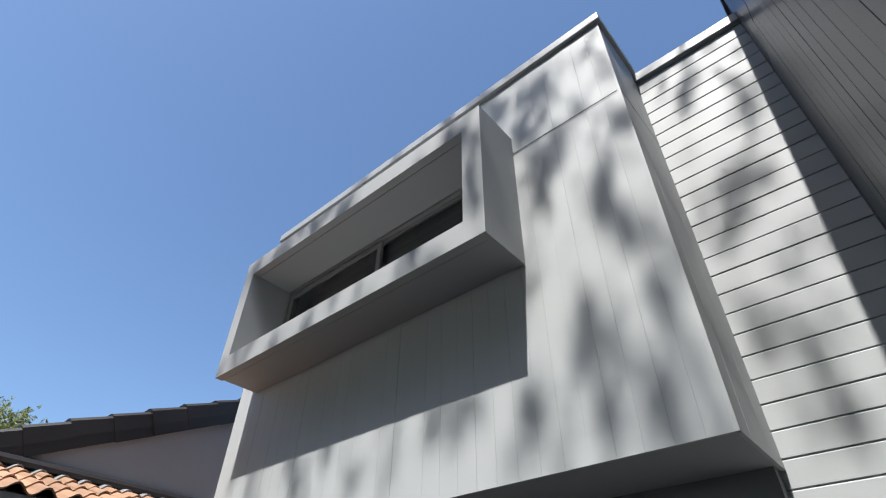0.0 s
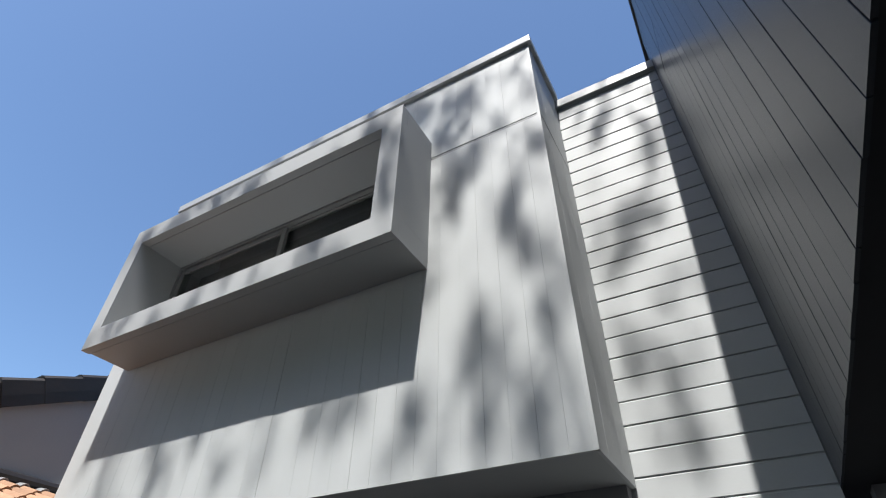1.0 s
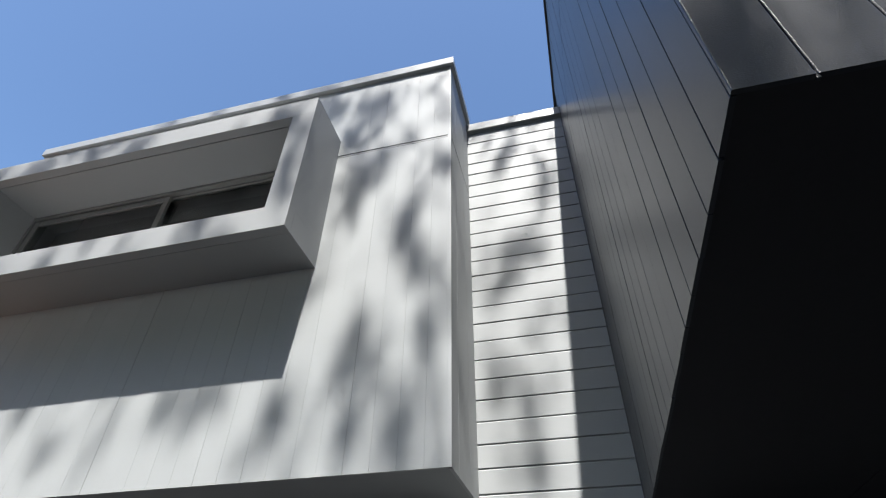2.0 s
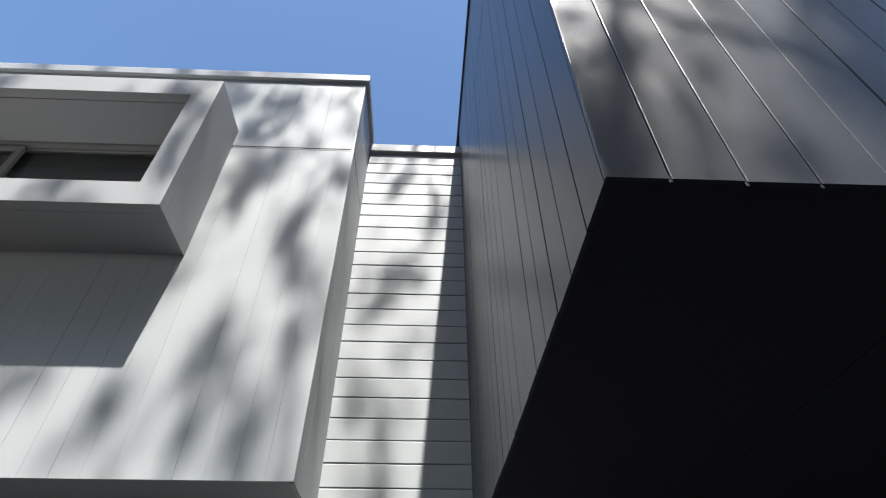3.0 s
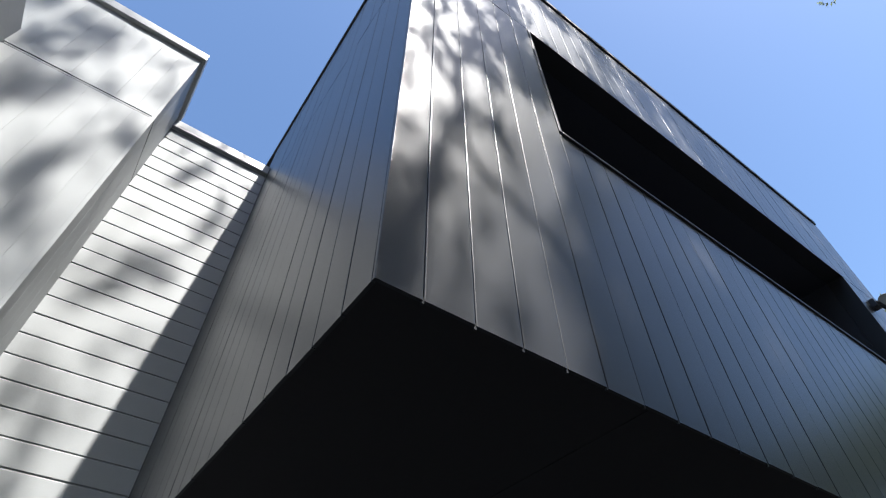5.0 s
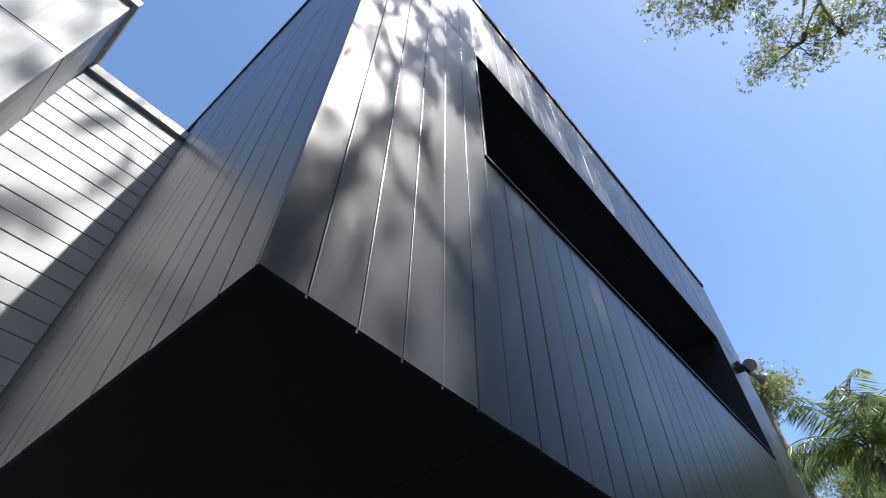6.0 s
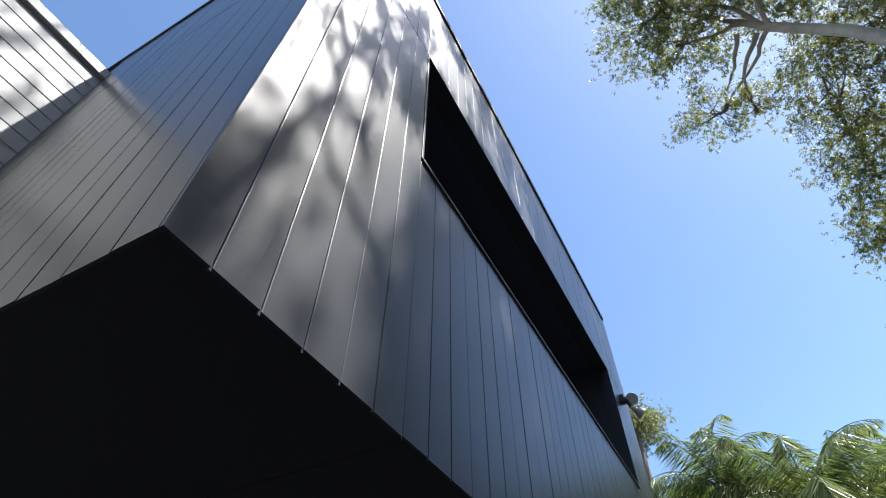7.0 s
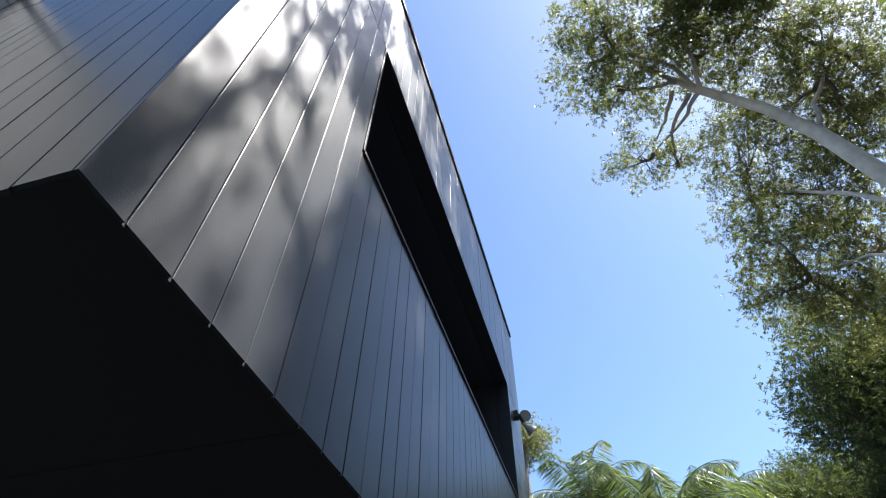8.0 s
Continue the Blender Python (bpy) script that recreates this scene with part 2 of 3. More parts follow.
for a in ((BX0 + 0.0005, OX0), (OX1, BX1 - 0.0005)):
    part("end_panel", box(a[0], a[1], BY + 0.0005, WY + T + 0.004, OZ0 - 0.0035, OZ1 + 0.0055), WHITE_RENDER, window_box)
for a in ((BX1 - 0.03, BX1 - 0.0005, BZ0 + 0.0005, OZ0 - 0.004), (BX1 - 0.03, BX1 - 0.0005, OZ1 + 0.006, BZ1 - 0.0005)):
    part("end_filler", box(a[0], a[1], BY + LIP + 0.0005, WY + T + 0.004, a[2], a[3]), WHITE_RENDER, window_box)

# sliding window in the box
window = part("window", box(-4.68, -1.98, 1.862, 1.905, 4.885, 4.93, 0.003), FRAME_GREY, white_house, "grey aluminium sliding window with dark glass")
part("frame", box(-4.68, -1.98, 1.862, 1.905, 4.03, 4.075, 0.003), FRAME_GREY, window)
part("frame", box(-4.68, -4.645, 1.862, 1.905, 4.076, 4.884, 0.003), FRAME_GREY, window)
part("frame", box(-2.015, -1.98, 1.862, 1.905, 4.076, 4.884, 0.003), FRAME_GREY, window)
part("head_track", box(-4.68, -1.98, 1.824, 1.861, 4.90, 4.93, 0.002), FRAME_GREY, window)
bm = bmesh.new()
add_box(bm, -4.64, -4.59, 1.83, 1.858, 4.08, 4.875, 0.003)
add_box(bm, -3.34, -3.29, 1.83, 1.858, 4.08, 4.875, 0.003)
add_box(bm, -4.589, -3.341, 1.83, 1.858, 4.825, 4.875, 0.003)
add_box(bm, -4.589, -3.341, 1.83, 1.858, 4.08, 4.13, 0.003)
part("sliding_sash", bm, FRAME_GREY, window)
for x0, x1, y in ((-4.595, -3.335, 1.844), (-3.30, -2.01, 1.884)):
    pane = part("pane", box(x0, x1, y - 0.003, y + 0.003, 4.07, 4.885), GLASS, window, "dark reflecting glass pane")
    pane.visible_shadow = False
part("blind", box(-4.65, -2.01, 2.05, 2.056, 4.02, 4.93), GREY_WALL, white_house, "drawn grey blind behind the glass")

# ---- black wing: clad box over a dark soffit ----
DX1, DZ0, DZ1, DCAP = 5.75, 2.5, 6.66, 6.715
DY1 = 6.5
SX0, SX1, SZ0, SZ1 = 0.895, 4.92, 4.005, 5.341    # long slot in the front
black_wing = thing("black_wing", "black vertically clad upper wing over a carport", "house", (3, 3, 0))
bm = bmesh.new()
add_box(bm, 0.02, SX0 - 0.012, 0.011, 0.14, DZ0 + 0.03, DZ1)
add_box(bm, SX1 + 0.012, DX1 - 0.02, 0.011, 0.14, DZ0 + 0.03, DZ1)
add_box(bm, SX0 - 0.012, SX1 + 0.012, 0.011, 0.14, DZ0 + 0.03, SZ0 - 0.012)
add_box(bm, SX0 - 0.012, SX1 + 0.012, 0.011, 0.14, SZ1 + 0.012, DZ1)
dark_front = part("front_wall", bm, BLACK_FLAT, black_wing)
dark_side = part("side_wall", skewed(box(0.011, 0.14, 0.142, DY1, DZ0 + 0.03, DZ1)), BLACK_FLAT, black_wing)
part("end_wall", box(DX1 - 0.02, DX1, 0.004, DY1, DZ0 + 0.02, DZ1), BLACK, black_wing)
part("back_wall", box(0.14, DX1 - 0.02, DY1 - 0.12, DY1, 0, DZ1), BLACK_FLAT, black_wing)
part("roof", box(0.02, DX1 - 0.02, 0.14, DY1, DZ1 - 0.16, DZ1 - 0.04), BLACK_METAL, black_wing)
bm = bmesh.new()
add_box(bm, -0.016, DX1 - 0.05, -0.016, 0.15, DZ1 - 0.012, DCAP, 0.004)
part("parapet_cap", bm, BLACK_METAL, black_wing, "black folded metal capping")
bm = bmesh.new()
add_box(bm, -0.016, 0.15, 0.152, DY1, DZ1 - 0.012, DCAP, 0.004)
part("parapet_cap", skewed(bm), BLACK_METAL, black_wing, "black folded metal capping")
# slot: a deep lined recess with a window at its back
slot = part("recess", box(SX0 - 0.01, SX1 + 0.01, 0.142, 1.10, SZ1 + 0.002, SZ1 + 0.03), BLACK_LINING, black_wing, "deep black lined recess in the wall")
part("floor_lining", box(SX0 - 0.01, SX1 + 0.01, 0.142, 1.10, SZ0 - 0.03, SZ0 - 0.002), BLACK_LINING, slot)
part("end_lining", box(SX0 - 0.03, SX0 - 0.002, 0.142, 1.10, SZ0 - 0.03, SZ1 + 0.03), BLACK_LINING, slot)
part("end_lining", box(SX1 + 0.002, SX1 + 0.03, 0.142, 1.10, SZ0 - 0.03, SZ1 + 0.03), BLACK_LINING, slot)
part("back_lining", box(SX0 - 0.03, SX1 + 0.03, 1.102, 1.13, SZ0 - 0.03, SZ1 + 0.03), BLACK_LINING, slot)
for name, a in (("sill_trim", (SX0 - 0.004, SX1 + 0.004, -0.012, 0.141, SZ0 - 0.022, SZ0)), ("head_trim", (SX0 - 0.004, SX1 + 0.004, -0.004, 0.141, SZ1, SZ1 + 0.016)),
                ("edge_trim", (SX0 - 0.018, SX0, -0.006, 0.141, SZ0 + 0.001, SZ1 - 0.001)), ("edge_trim", (SX1, SX1 + 0.018, -0.006, 0.141, SZ0 + 0.001, SZ1 - 0.001))):
    part(name, box(*a, 0.003), BLACK_METAL, slot)
# soffit sheets with a fine open joint, set a little above the ends of the boards
for a in ((0.012, 0.9125), (0.9165, 3.32), (3.324, DX1 - 0.02)):
    part("soffit_sheet", skewed(box(a[0], a[1], 0.0125, DY1 - 0.12, DZ0 + 0.005, DZ0 + 0.026, 0.001)), BLACK_FLAT, black_wing, "flat black painted soffit sheet")
part("lower_wall", box(0.10, DX1 - 0.3, 2.80, 2.95, 0, DZ0 + 0.01), GREY_WALL, black_wing, "dark grey carport wall")
part("lower_wall", box(DX1 - 0.3, DX1 - 0.15, 0.5, 2.95, 0, DZ0 + 0.01), GREY_WALL, black_wing)

downlight = thing("downlight", "small round recessed downlight, lit, in black soffit", "light", (1.42, 1.07, 2.5))
bm = bmesh.new()
bmesh.ops.create_cone(bm, cap_ends=True, segments=28, radius1=0.036, radius2=0.036, depth=0.002, matrix=Matrix.Translation((1.42, 1.07, 2.5025)))
part("lens", bm, GLOW, downlight, "glowing warm lens")
bm = bmesh.new()
ring = []
for r, z in ((0.037, 2.5025), (0.037, 2.499), (0.048, 2.4995), (0.048, 2.506)):
    ring.append([bm.verts.new((1.42 + r * math.cos(k * math.tau / 28), 1.07 + r * math.sin(k * math.tau / 28), z)) for k in range(28)])
for q, s in zip(ring, ring[1:]):
    for k in range(28):
        bm.faces.new((q[k], q[(k + 1) % 28], s[(k + 1) % 28], s[k]))
part("rim", bm, BLACK_METAL, downlight, smooth=True)


# ---- twin flood light on the black wall ----
def lamp_head(at, aim, parent):
    q = Vector(aim).to_track_quat("Z", "Y").to_matrix().to_4x4()
    m = Matrix.Translation(at) @ q
    bm = bmesh.new()
    prof = [(0.0, -0.115), (0.022, -0.115), (0.027, -0.07), (0.038, -0.04), (0.06, 0.005), (0.074, 0.035), (0.078, 0.05), (0.074, 0.052), (0.066, 0.04)]
    rings = []
    for r, z in prof:
        rings.append([bm.verts.new(m @ (Vector((max(r, 0.001) * math.cos(k * math.tau / 24), max(r, 0.001) * math.sin(k * math.tau / 24), z)) * 0.88)) for k in range(24)])
    for a, b in zip(rings, rings[1:]):
        for k in range(24):
            bm.faces.new((a[k], a[(k + 1) % 24], b[(k + 1) % 24], b[k]))
    head = part("lamp_head", bm, LAMP_GREY, parent, smooth=True)
    bm = bmesh.new()
    bmesh.ops.create_cone(bm, cap_ends=True, segments=24, radius1=0.06, radius2=0.06, depth=0.006, matrix=m @ Matrix.Translation((0, 0, 0.032)))
    part("lens", bm, LAMP_GREY, head, "pale grey lens")


FX, FZ = 5.28, 5.14
flood_light = thing("flood_light", "grey twin-headed flood light on black wall", "light", (FX, 0, FZ))
part("base_plate", box(FX - 0.045, FX + 0.045, -0.05, -0.0005, FZ - 0.045, FZ + 0.045, 0.006), BLACK_METAL, flood_light)
bm = bmesh.new()
tube(bm, [(FX, -0.04, FZ), (FX + 0.03, -0.07, FZ + 0.005), (FX + 0.07, -0.10, FZ + 0.01)], [0.026, 0.024, 0.022], 10)
part("arm", bm, BLACK_METAL, flood_light)
bm = bmesh.new()
tube(bm, [(FX + 0.02, -0.06, FZ - 0.01), (FX + 0.03, -0.08, FZ - 0.06), (FX + 0.045, -0.095, FZ - 0.10)], [0.02, 0.019, 0.022], 10)
part("arm", bm, BLACK_METAL, flood_light)
lamp_head((FX + 0.05, -0.115, FZ + 0.01), (-0.80, -0.20, -0.52), flood_light)
lamp_head((FX + 0.085, -0.15, FZ - 0.145), (0.5, -0.62, -0.5), flood_light)

# ---- neighbouring house: rendered gable with a dark verge, terracotta lean-to roof ----
NX, NS = -7.0, 0.486        # gable plane and the rise of its rake
def rake(y):
    return 3.33 + NS * (y - 0.465)


neighbour = thing("neighbour_house", "neighbouring house with grey rendered gable and tiled roofs", "house", (-8, 2, 0))
bm = bmesh.new()
prof = [(-4.0, 0), (9.0, 0), (9.0, rake(3.4)), (3.4 + 2.6, rake(6.0)), (-1.5, rake(-1.5)), (-4.0, 1.5)]
lo = [bm.verts.new((NX, y, z)) for y, z in prof]
hi = [bm.verts.new((NX - 0.2, y, z)) for y, z in prof]
bm.faces.new(lo); bm.faces.new(hi[::-1])
for k in range(len(prof)):
    bm.faces.new((lo[k], hi[k], hi[(k + 1) % len(prof)], lo[(k + 1) % len(prof)]))
part("gable_wall", bm, RENDER_GREY, neighbour, "grey rendered gable wall")
verge = part("verge", box(NX - 0.5, NX - 0.21, -1.5, 6.0, 1.2, 2.2), DARK_TILE, neighbour, "dark tiled verge along the rake")


def verge_tile(length):
    """An angled cap tile, its lower end thicker."""
    me = bpy.data.meshes.new("verge_tile")
    bm = bmesh.new()
    prof = [(0.058, -0.02), (0.064, 0.10), (0.064, 0.25), (0.045, 0.278), (0.0, 0.29), (-0.12, 0.285), (-0.36, 0.25), (-0.36, 0.2), (-0.05, 0.2), (0.02, 0.05)]
    ends = []
    for s, f in ((0.0, 1.06), (length, 0.94)):
        ends.append([bm.verts.new((x * f, s, z * f)) for x, z in prof])
    n = len(prof)
    for k in range(n):
        bm.faces.new((ends[0][k], ends[0][(k + 1) % n], ends[1][(k + 1) % n], ends[1][k]))
    bm.faces.new(ends[0][::-1]); bm.faces.new(ends[1])
    bmesh.ops.recalc_face_normals(bm, faces=bm.faces)
    bm.to_mesh(me)
    bm.free()
    return me


cap = verge_tile(0.43)
slope = math.atan(NS)
for i in range(18):
    y = -1.5 + i * 0.37
    ob = mesh_part("verge_tile", cap, DARK_TILE, verge)
    ob.matrix_basis = Matrix.Translation(ob.location) @ Matrix.Translation((NX + rng.uniform(-0.008, 0.008), y, rake(y) - 0.02 + rng.uniform(-0.006, 0.01))) @ Matrix.Rotation(slope + rng.uniform(-0.012, 0.012), 4, "X")
# lean-to roof below the gable
LZ, LS = 3.29, 0.33
bm = bmesh.new()
a = [bm.verts.new(v) for v in ((NX + 0.01, -4, LZ), (NX + 0.01, 4.2, LZ), (NX + 1.5, 4.2, LZ - 1.5 * LS), (NX + 1.5, -4, LZ - 1.5 * LS))]
b = [bm.verts.new(v.co - Vector((0, 0, 0.12))) for v in a]
bm.faces.new(a); bm.faces.new(b[::-1])
for k in range(4):
    bm.faces.new((a[k], b[k], b[(k + 1) % 4], a[(k + 1) % 4]))
lean_to = part("lean_to_roof", bm, MORTAR, neighbour, "terracotta barrel tiled roof below the gable")
part("lean_to_wall", box(NX + 1.1, NX + 1.25, -4, 4.2, 0, LZ - 0.62), RENDER_GREY, neighbour)
bm = bmesh.new()
tube(bm, [(NX + 0.03, y, LZ + 0.09) for y in (-4, 0, 4.2)], [0.055, 0.055, 0.055], 8)
part("flashing", bm, DARK_TILE, neighbour, "dark flashing where roof meets wall")


def barrel_tile(length, width, mat_name):
    """A wavy roof tile: one crest and one trough, sloping along +x."""
    me = bpy.data.meshes.new(mat_name)
    verts, faces, n = [], [], 10
    for s in (0.0, length):
        for layer in (0.0, -0.014):
            for k in range(n + 1):
                u = k / n
                verts.append((s, u * width, 0.034 * math.sin(u * math.tau) + layer + (0.02 if s else 0.0)))
    m = n + 1
    for k in range(n):
        faces.append((k, k + 1, 2 * m + k + 1, 2 * m + k))
        faces.append((m + k, 3 * m + k, 3 * m + k + 1, m + k + 1))
        faces.append((2 * m + k, 2 * m + k + 1, 3 * m + k + 1, 3 * m + k))
    me.from_pydata(verts, [], faces)
    me.update()
    return me


wave = barrel_tile(0.40, 0.205, "roof_tile")
bed = barrel_tile(0.17, 0.205, "lead_apron")
tilt = Matrix.Rotation(math.atan(LS), 4, "Y") 
for i in range(26):
    y = -1.2 + i * 0.2055
    zz = LZ
    ob = mesh_part("lead_apron", bed, LEAD, lean_to)
    ob.matrix_basis = Matrix.Translation(ob.location) @ Matrix.Translation((NX + 0.045, y, zz + 0.042 - 0.045 * LS)) @ tilt
    for r in range(4):
        ob = mesh_part("roof_tile", wave, TERRACOTTA, lean_to, smooth=False)
        x = 0.12 + r * 0.34
        ob.matrix_basis = Matrix.Translation(ob.location) @ Matrix.Translation((NX + x, y + rng.uniform(-0.004, 0.004), zz + 0.035 - x * LS + rng.uniform(-0.004, 0.004))) @ tilt


# ---- trees ----
def quad_leaves(name, centres, dirs, lengths, widths, seed):
    """One mesh of many small folded leaves (two quads each) from arrays."""
    r = np.random.default_rng(seed)
    n = len(centres)
    d = dirs / np.linalg.norm(dirs, axis=1, keepdims=True)
    side = np.cross(d, r.normal(size=(n, 3)))
    side /= np.linalg.norm(side, axis=1, keepdims=True)
    up = np.cross(side, d)
    L, W = lengths[:, None], widths[:, None]
    base, tip = centres, centres + d * L
    mid = centres + d * L * 0.45 - up * W * 0.25
    a, b = mid + side * W * 0.5 + up * W * 0.3, mid - side * W * 0.5 + up * W * 0.3
    co = np.stack([base, a, tip, b], axis=1).reshape(-1, 3).astype(np.float32)
    me = bpy.data.meshes.new(name)
    me.vertices.add(4 * n); me.vertices.foreach_set("co", co.ravel())
    idx = np.arange(n)[:, None] * 4
    tri = np.concatenate([idx + np.array([[0, 1, 2]]), idx + np.array([[0, 2, 3]])], axis=1).ravel()
    me.loops.add(6 * n); me.loops.foreach_set("vertex_index", tri.astype(np.int32))
    me.polygons.add(2 * n)
    me.polygons.foreach_set("loop_start", (np.arange(2 * n) * 3).astype(np.int32))
    me.update(calc_edges=True)
    return me


def spray(blobs, density, length, seed, droop=0.5, per_twig=22, least=6, tight=False, rosettes=0):
    """Leaf centres and directions in twig sprays that fill uneven blobs (x, y, z, radius)."""
    r = np.random.default_rng(seed)
    cs, ds, tips = [], [], []
    for x, y, z, R in blobs:
        k = max(least, int(density * R * R))
        v = r.normal(size=(k, 3)); v /= np.linalg.norm(v, axis=1, keepdims=True)
        v *= (R * r.uniform(0.15, 1.12, size=(k, 1)) ** 0.55)
        v[:, 2] *= 0.8
        tw = np.array([x, y, z]) + v
        tips.append((np.array([x, y, z]), tw))
        out = v + r.normal(size=(k, 3)) * R * 0.35
        out /= np.linalg.norm(out, axis=1, keepdims=True)
        m = per_twig
        along = r.uniform(-0.12, 0.34, size=(k, m, 1)) * (min(1.0, 1.3 * R) if tight else min(1.0, 0.6 + R * 0.4))
        c = tw[:, None] + out[:, None] * along + r.normal(size=(k, m, 3)) * 0.055
        if rosettes:
            # leaves stand in tufts round the ends of short shoots
            hub = tw[:, None] + out[:, None] * r.uniform(-0.2, 0.34, size=(k, rosettes, 1)) + r.normal(size=(k, rosettes, 3)) * 0.085
            c = np.repeat(hub, m // rosettes + 1, axis=1)[:, :m] + r.normal(size=(k, m, 3)) * 0.016
        dd = out[:, None] * 0.7 + r.normal(size=(k, m, 3)) * 0.6 + np.array([0, 0, -droop])
        cs.append(c.reshape(-1, 3)); ds.append(dd.reshape(-1, 3))
    c, d = np.concatenate(cs), np.concatenate(ds)
    n = len(c)
    return quad_leaves("crown", c, d, r.uniform(0.7, 1.3, n) * length, r.uniform(0.8, 1.2, n) * length * 0.27, seed + 1), tips


def bend(a, b, sag, n, r):
    """A wandering line from a to b."""
    a, b = np.array(a, float), np.array(b, float)
    pts = [a + (b - a) * s + np.array([0, 0, sag]) * 4 * s * (1 - s) + r.normal(size=3) * 0.03 * np.linalg.norm(b - a) * (4 * s * (1 - s)) for s in np.linspace(0, 1, n)]
    return [tuple(p) for p in pts]


def limbs_to(blobs, tips, nodes, r, thick=0.05):
    """Branches from the nearest node of the limbs to each clump, and twigs inside it."""
    bm = bmesh.new()
    for (c, tw) in tips:
        near = min(nodes, key=lambda q: np.linalg.norm(np.array(q) - c))
        line = bend(near, c, -0.15, 6, r)
        tube(bm, line, [thick * (1 - 0.7 * k / 5) for k in range(6)], 6)
        for p in tw[:14]:
            tube(bm, bend(line[r.integers(2, 6)], p, -0.05, 4, r), [0.012, 0.009, 0.006, 0.004], 4)
    return bm


gr = np.random.default_rng(11)
gum = thing("gum_tree", "tall gum tree with pale bark and open leafy crown", "tree", (6.3, -7.6, 0))
trunk_line = [(6.3, -7.6, -0.1), (6.2, -7.2, 2.5), (6.1, -6.7, 5.2), (5.83, -5.95, 8.4), (5.71, -5.6, 9.8), (5.59, -5.16, 10.7), (5.36, -4.28, 11.55), (5.17, -3.87, 11.9)]
bm = bmesh.new()
tube(bm, trunk_line, [0.26, 0.23, 0.19, 0.14, 0.12, 0.10, 0.085, 0.055], 16)
part("trunk", bm, BARK, gum, "pale smooth leaning trunk", smooth=True)
# clump centres laid along sight lines in the camera's view, distances assumed
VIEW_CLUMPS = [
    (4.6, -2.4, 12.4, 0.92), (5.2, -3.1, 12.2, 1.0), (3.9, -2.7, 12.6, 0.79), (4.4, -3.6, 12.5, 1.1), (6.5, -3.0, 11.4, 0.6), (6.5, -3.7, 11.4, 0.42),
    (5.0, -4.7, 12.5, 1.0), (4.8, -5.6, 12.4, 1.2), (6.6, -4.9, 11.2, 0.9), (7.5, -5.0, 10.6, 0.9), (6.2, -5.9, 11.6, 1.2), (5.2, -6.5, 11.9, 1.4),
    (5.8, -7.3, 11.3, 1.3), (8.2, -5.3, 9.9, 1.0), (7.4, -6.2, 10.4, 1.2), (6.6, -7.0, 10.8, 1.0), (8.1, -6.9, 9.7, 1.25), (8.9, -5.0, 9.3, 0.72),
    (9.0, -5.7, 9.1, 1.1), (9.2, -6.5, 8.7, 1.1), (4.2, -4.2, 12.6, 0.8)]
limb_lines = [
    [(6.1, -6.7, 5.6), (6.7, -6.5, 7.2), (7.6, -6.1, 8.6), (8.6, -5.6, 9.2)],
    [(5.9, -6.1, 7.8), (6.6, -5.8, 9.2), (7.2, -5.4, 10.2), (7.6, -5.0, 10.7)],
    [(5.17, -3.87, 11.9), (4.9, -3.4, 12.2), (4.5, -2.9, 12.4)],
    [(5.36, -4.28, 11.55), (5.9, -3.9, 11.45), (6.4, -3.3, 11.3)],
    [(5.71, -5.6, 9.8), (5.4, -6.2, 11.0), (5.2, -6.6, 11.8)],
    [(5.3, -4.2, 11.58), (4.91, -3.85, 12.0), (4.74, -3.36, 12.35), (4.55, -2.9, 12.65)],
    [(5.2, -3.9, 11.8), (5.28, -3.44, 11.95), (5.25, -2.9, 12.2)],
    [(5.36, -4.3, 11.5), (4.82, -4.25, 11.93), (4.47, -4.05, 12.3), (4.33, -3.66, 12.6)],
    [(5.3, -3.8, 11.7), (5.86, -3.62, 11.55), (6.24, -3.4, 11.5)],
    [(5.4, -4.1, 11.6), (6.06, -3.69, 11.4), (6.7, -3.72, 11.1)],
]
for line in limb_lines:
    bm = bmesh.new()
    fine = [q for p0, p1 in zip(line, line[1:]) for q in bend(p0, p1, 0.03, 5, gr)[:-1]] + [line[-1]]
    n = len(fine)
    tube(bm, fine, [0.05 * (1 - 0.75 * k / (n - 1)) for k in range(n)], 8)
    part("limb", bm, BARK, gum, smooth=True)
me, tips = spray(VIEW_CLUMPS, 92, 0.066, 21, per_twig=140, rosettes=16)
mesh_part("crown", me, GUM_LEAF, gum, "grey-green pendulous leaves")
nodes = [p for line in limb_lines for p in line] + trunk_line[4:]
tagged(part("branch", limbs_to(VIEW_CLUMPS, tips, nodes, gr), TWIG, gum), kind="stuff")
# a second gum over the forecourt, unseen, added so that its crown dapples the walls
shade_gum = thing("gum_tree", "tall unseen gum tree added over the forecourt to dapple the walls", "tree", (0.6, -10.5, 0))
shade_lines = [
    [(0.6, -10.5, -0.1), (0.5, -10.0, 3.0), (0.7, -9.2, 6.0), (0.9, -7.8, 8.2), (0.9, -6.2, 9.4)],
    [(0.9, -6.2, 9.4), (-0.6, -5.8, 12.6), (-2.2, -5.0, 14.4), (-4.0, -4.6, 15.0)],
    [(0.9, -6.2, 9.4), (0.6, -5.6, 12.4), (-0.4, -4.4, 14.8)],
    [(0.9, -7.8, 8.2), (1.4, -7.2, 11.0), (2.6, -6.4, 13.4), (4.4, -5.8, 14.6)],
]
for k, line in enumerate(shade_lines):
    bm = bmesh.new()
    n = len(line)
    big = 0.3 if k == 0 else 0.035
    tube(bm, line, [big * (1 - (0.6 if k == 0 else 0.75) * q / (n - 1)) for q in range(n)], 10)
    part("limb" if k else "trunk", bm, BARK, shade_gum, smooth=True)


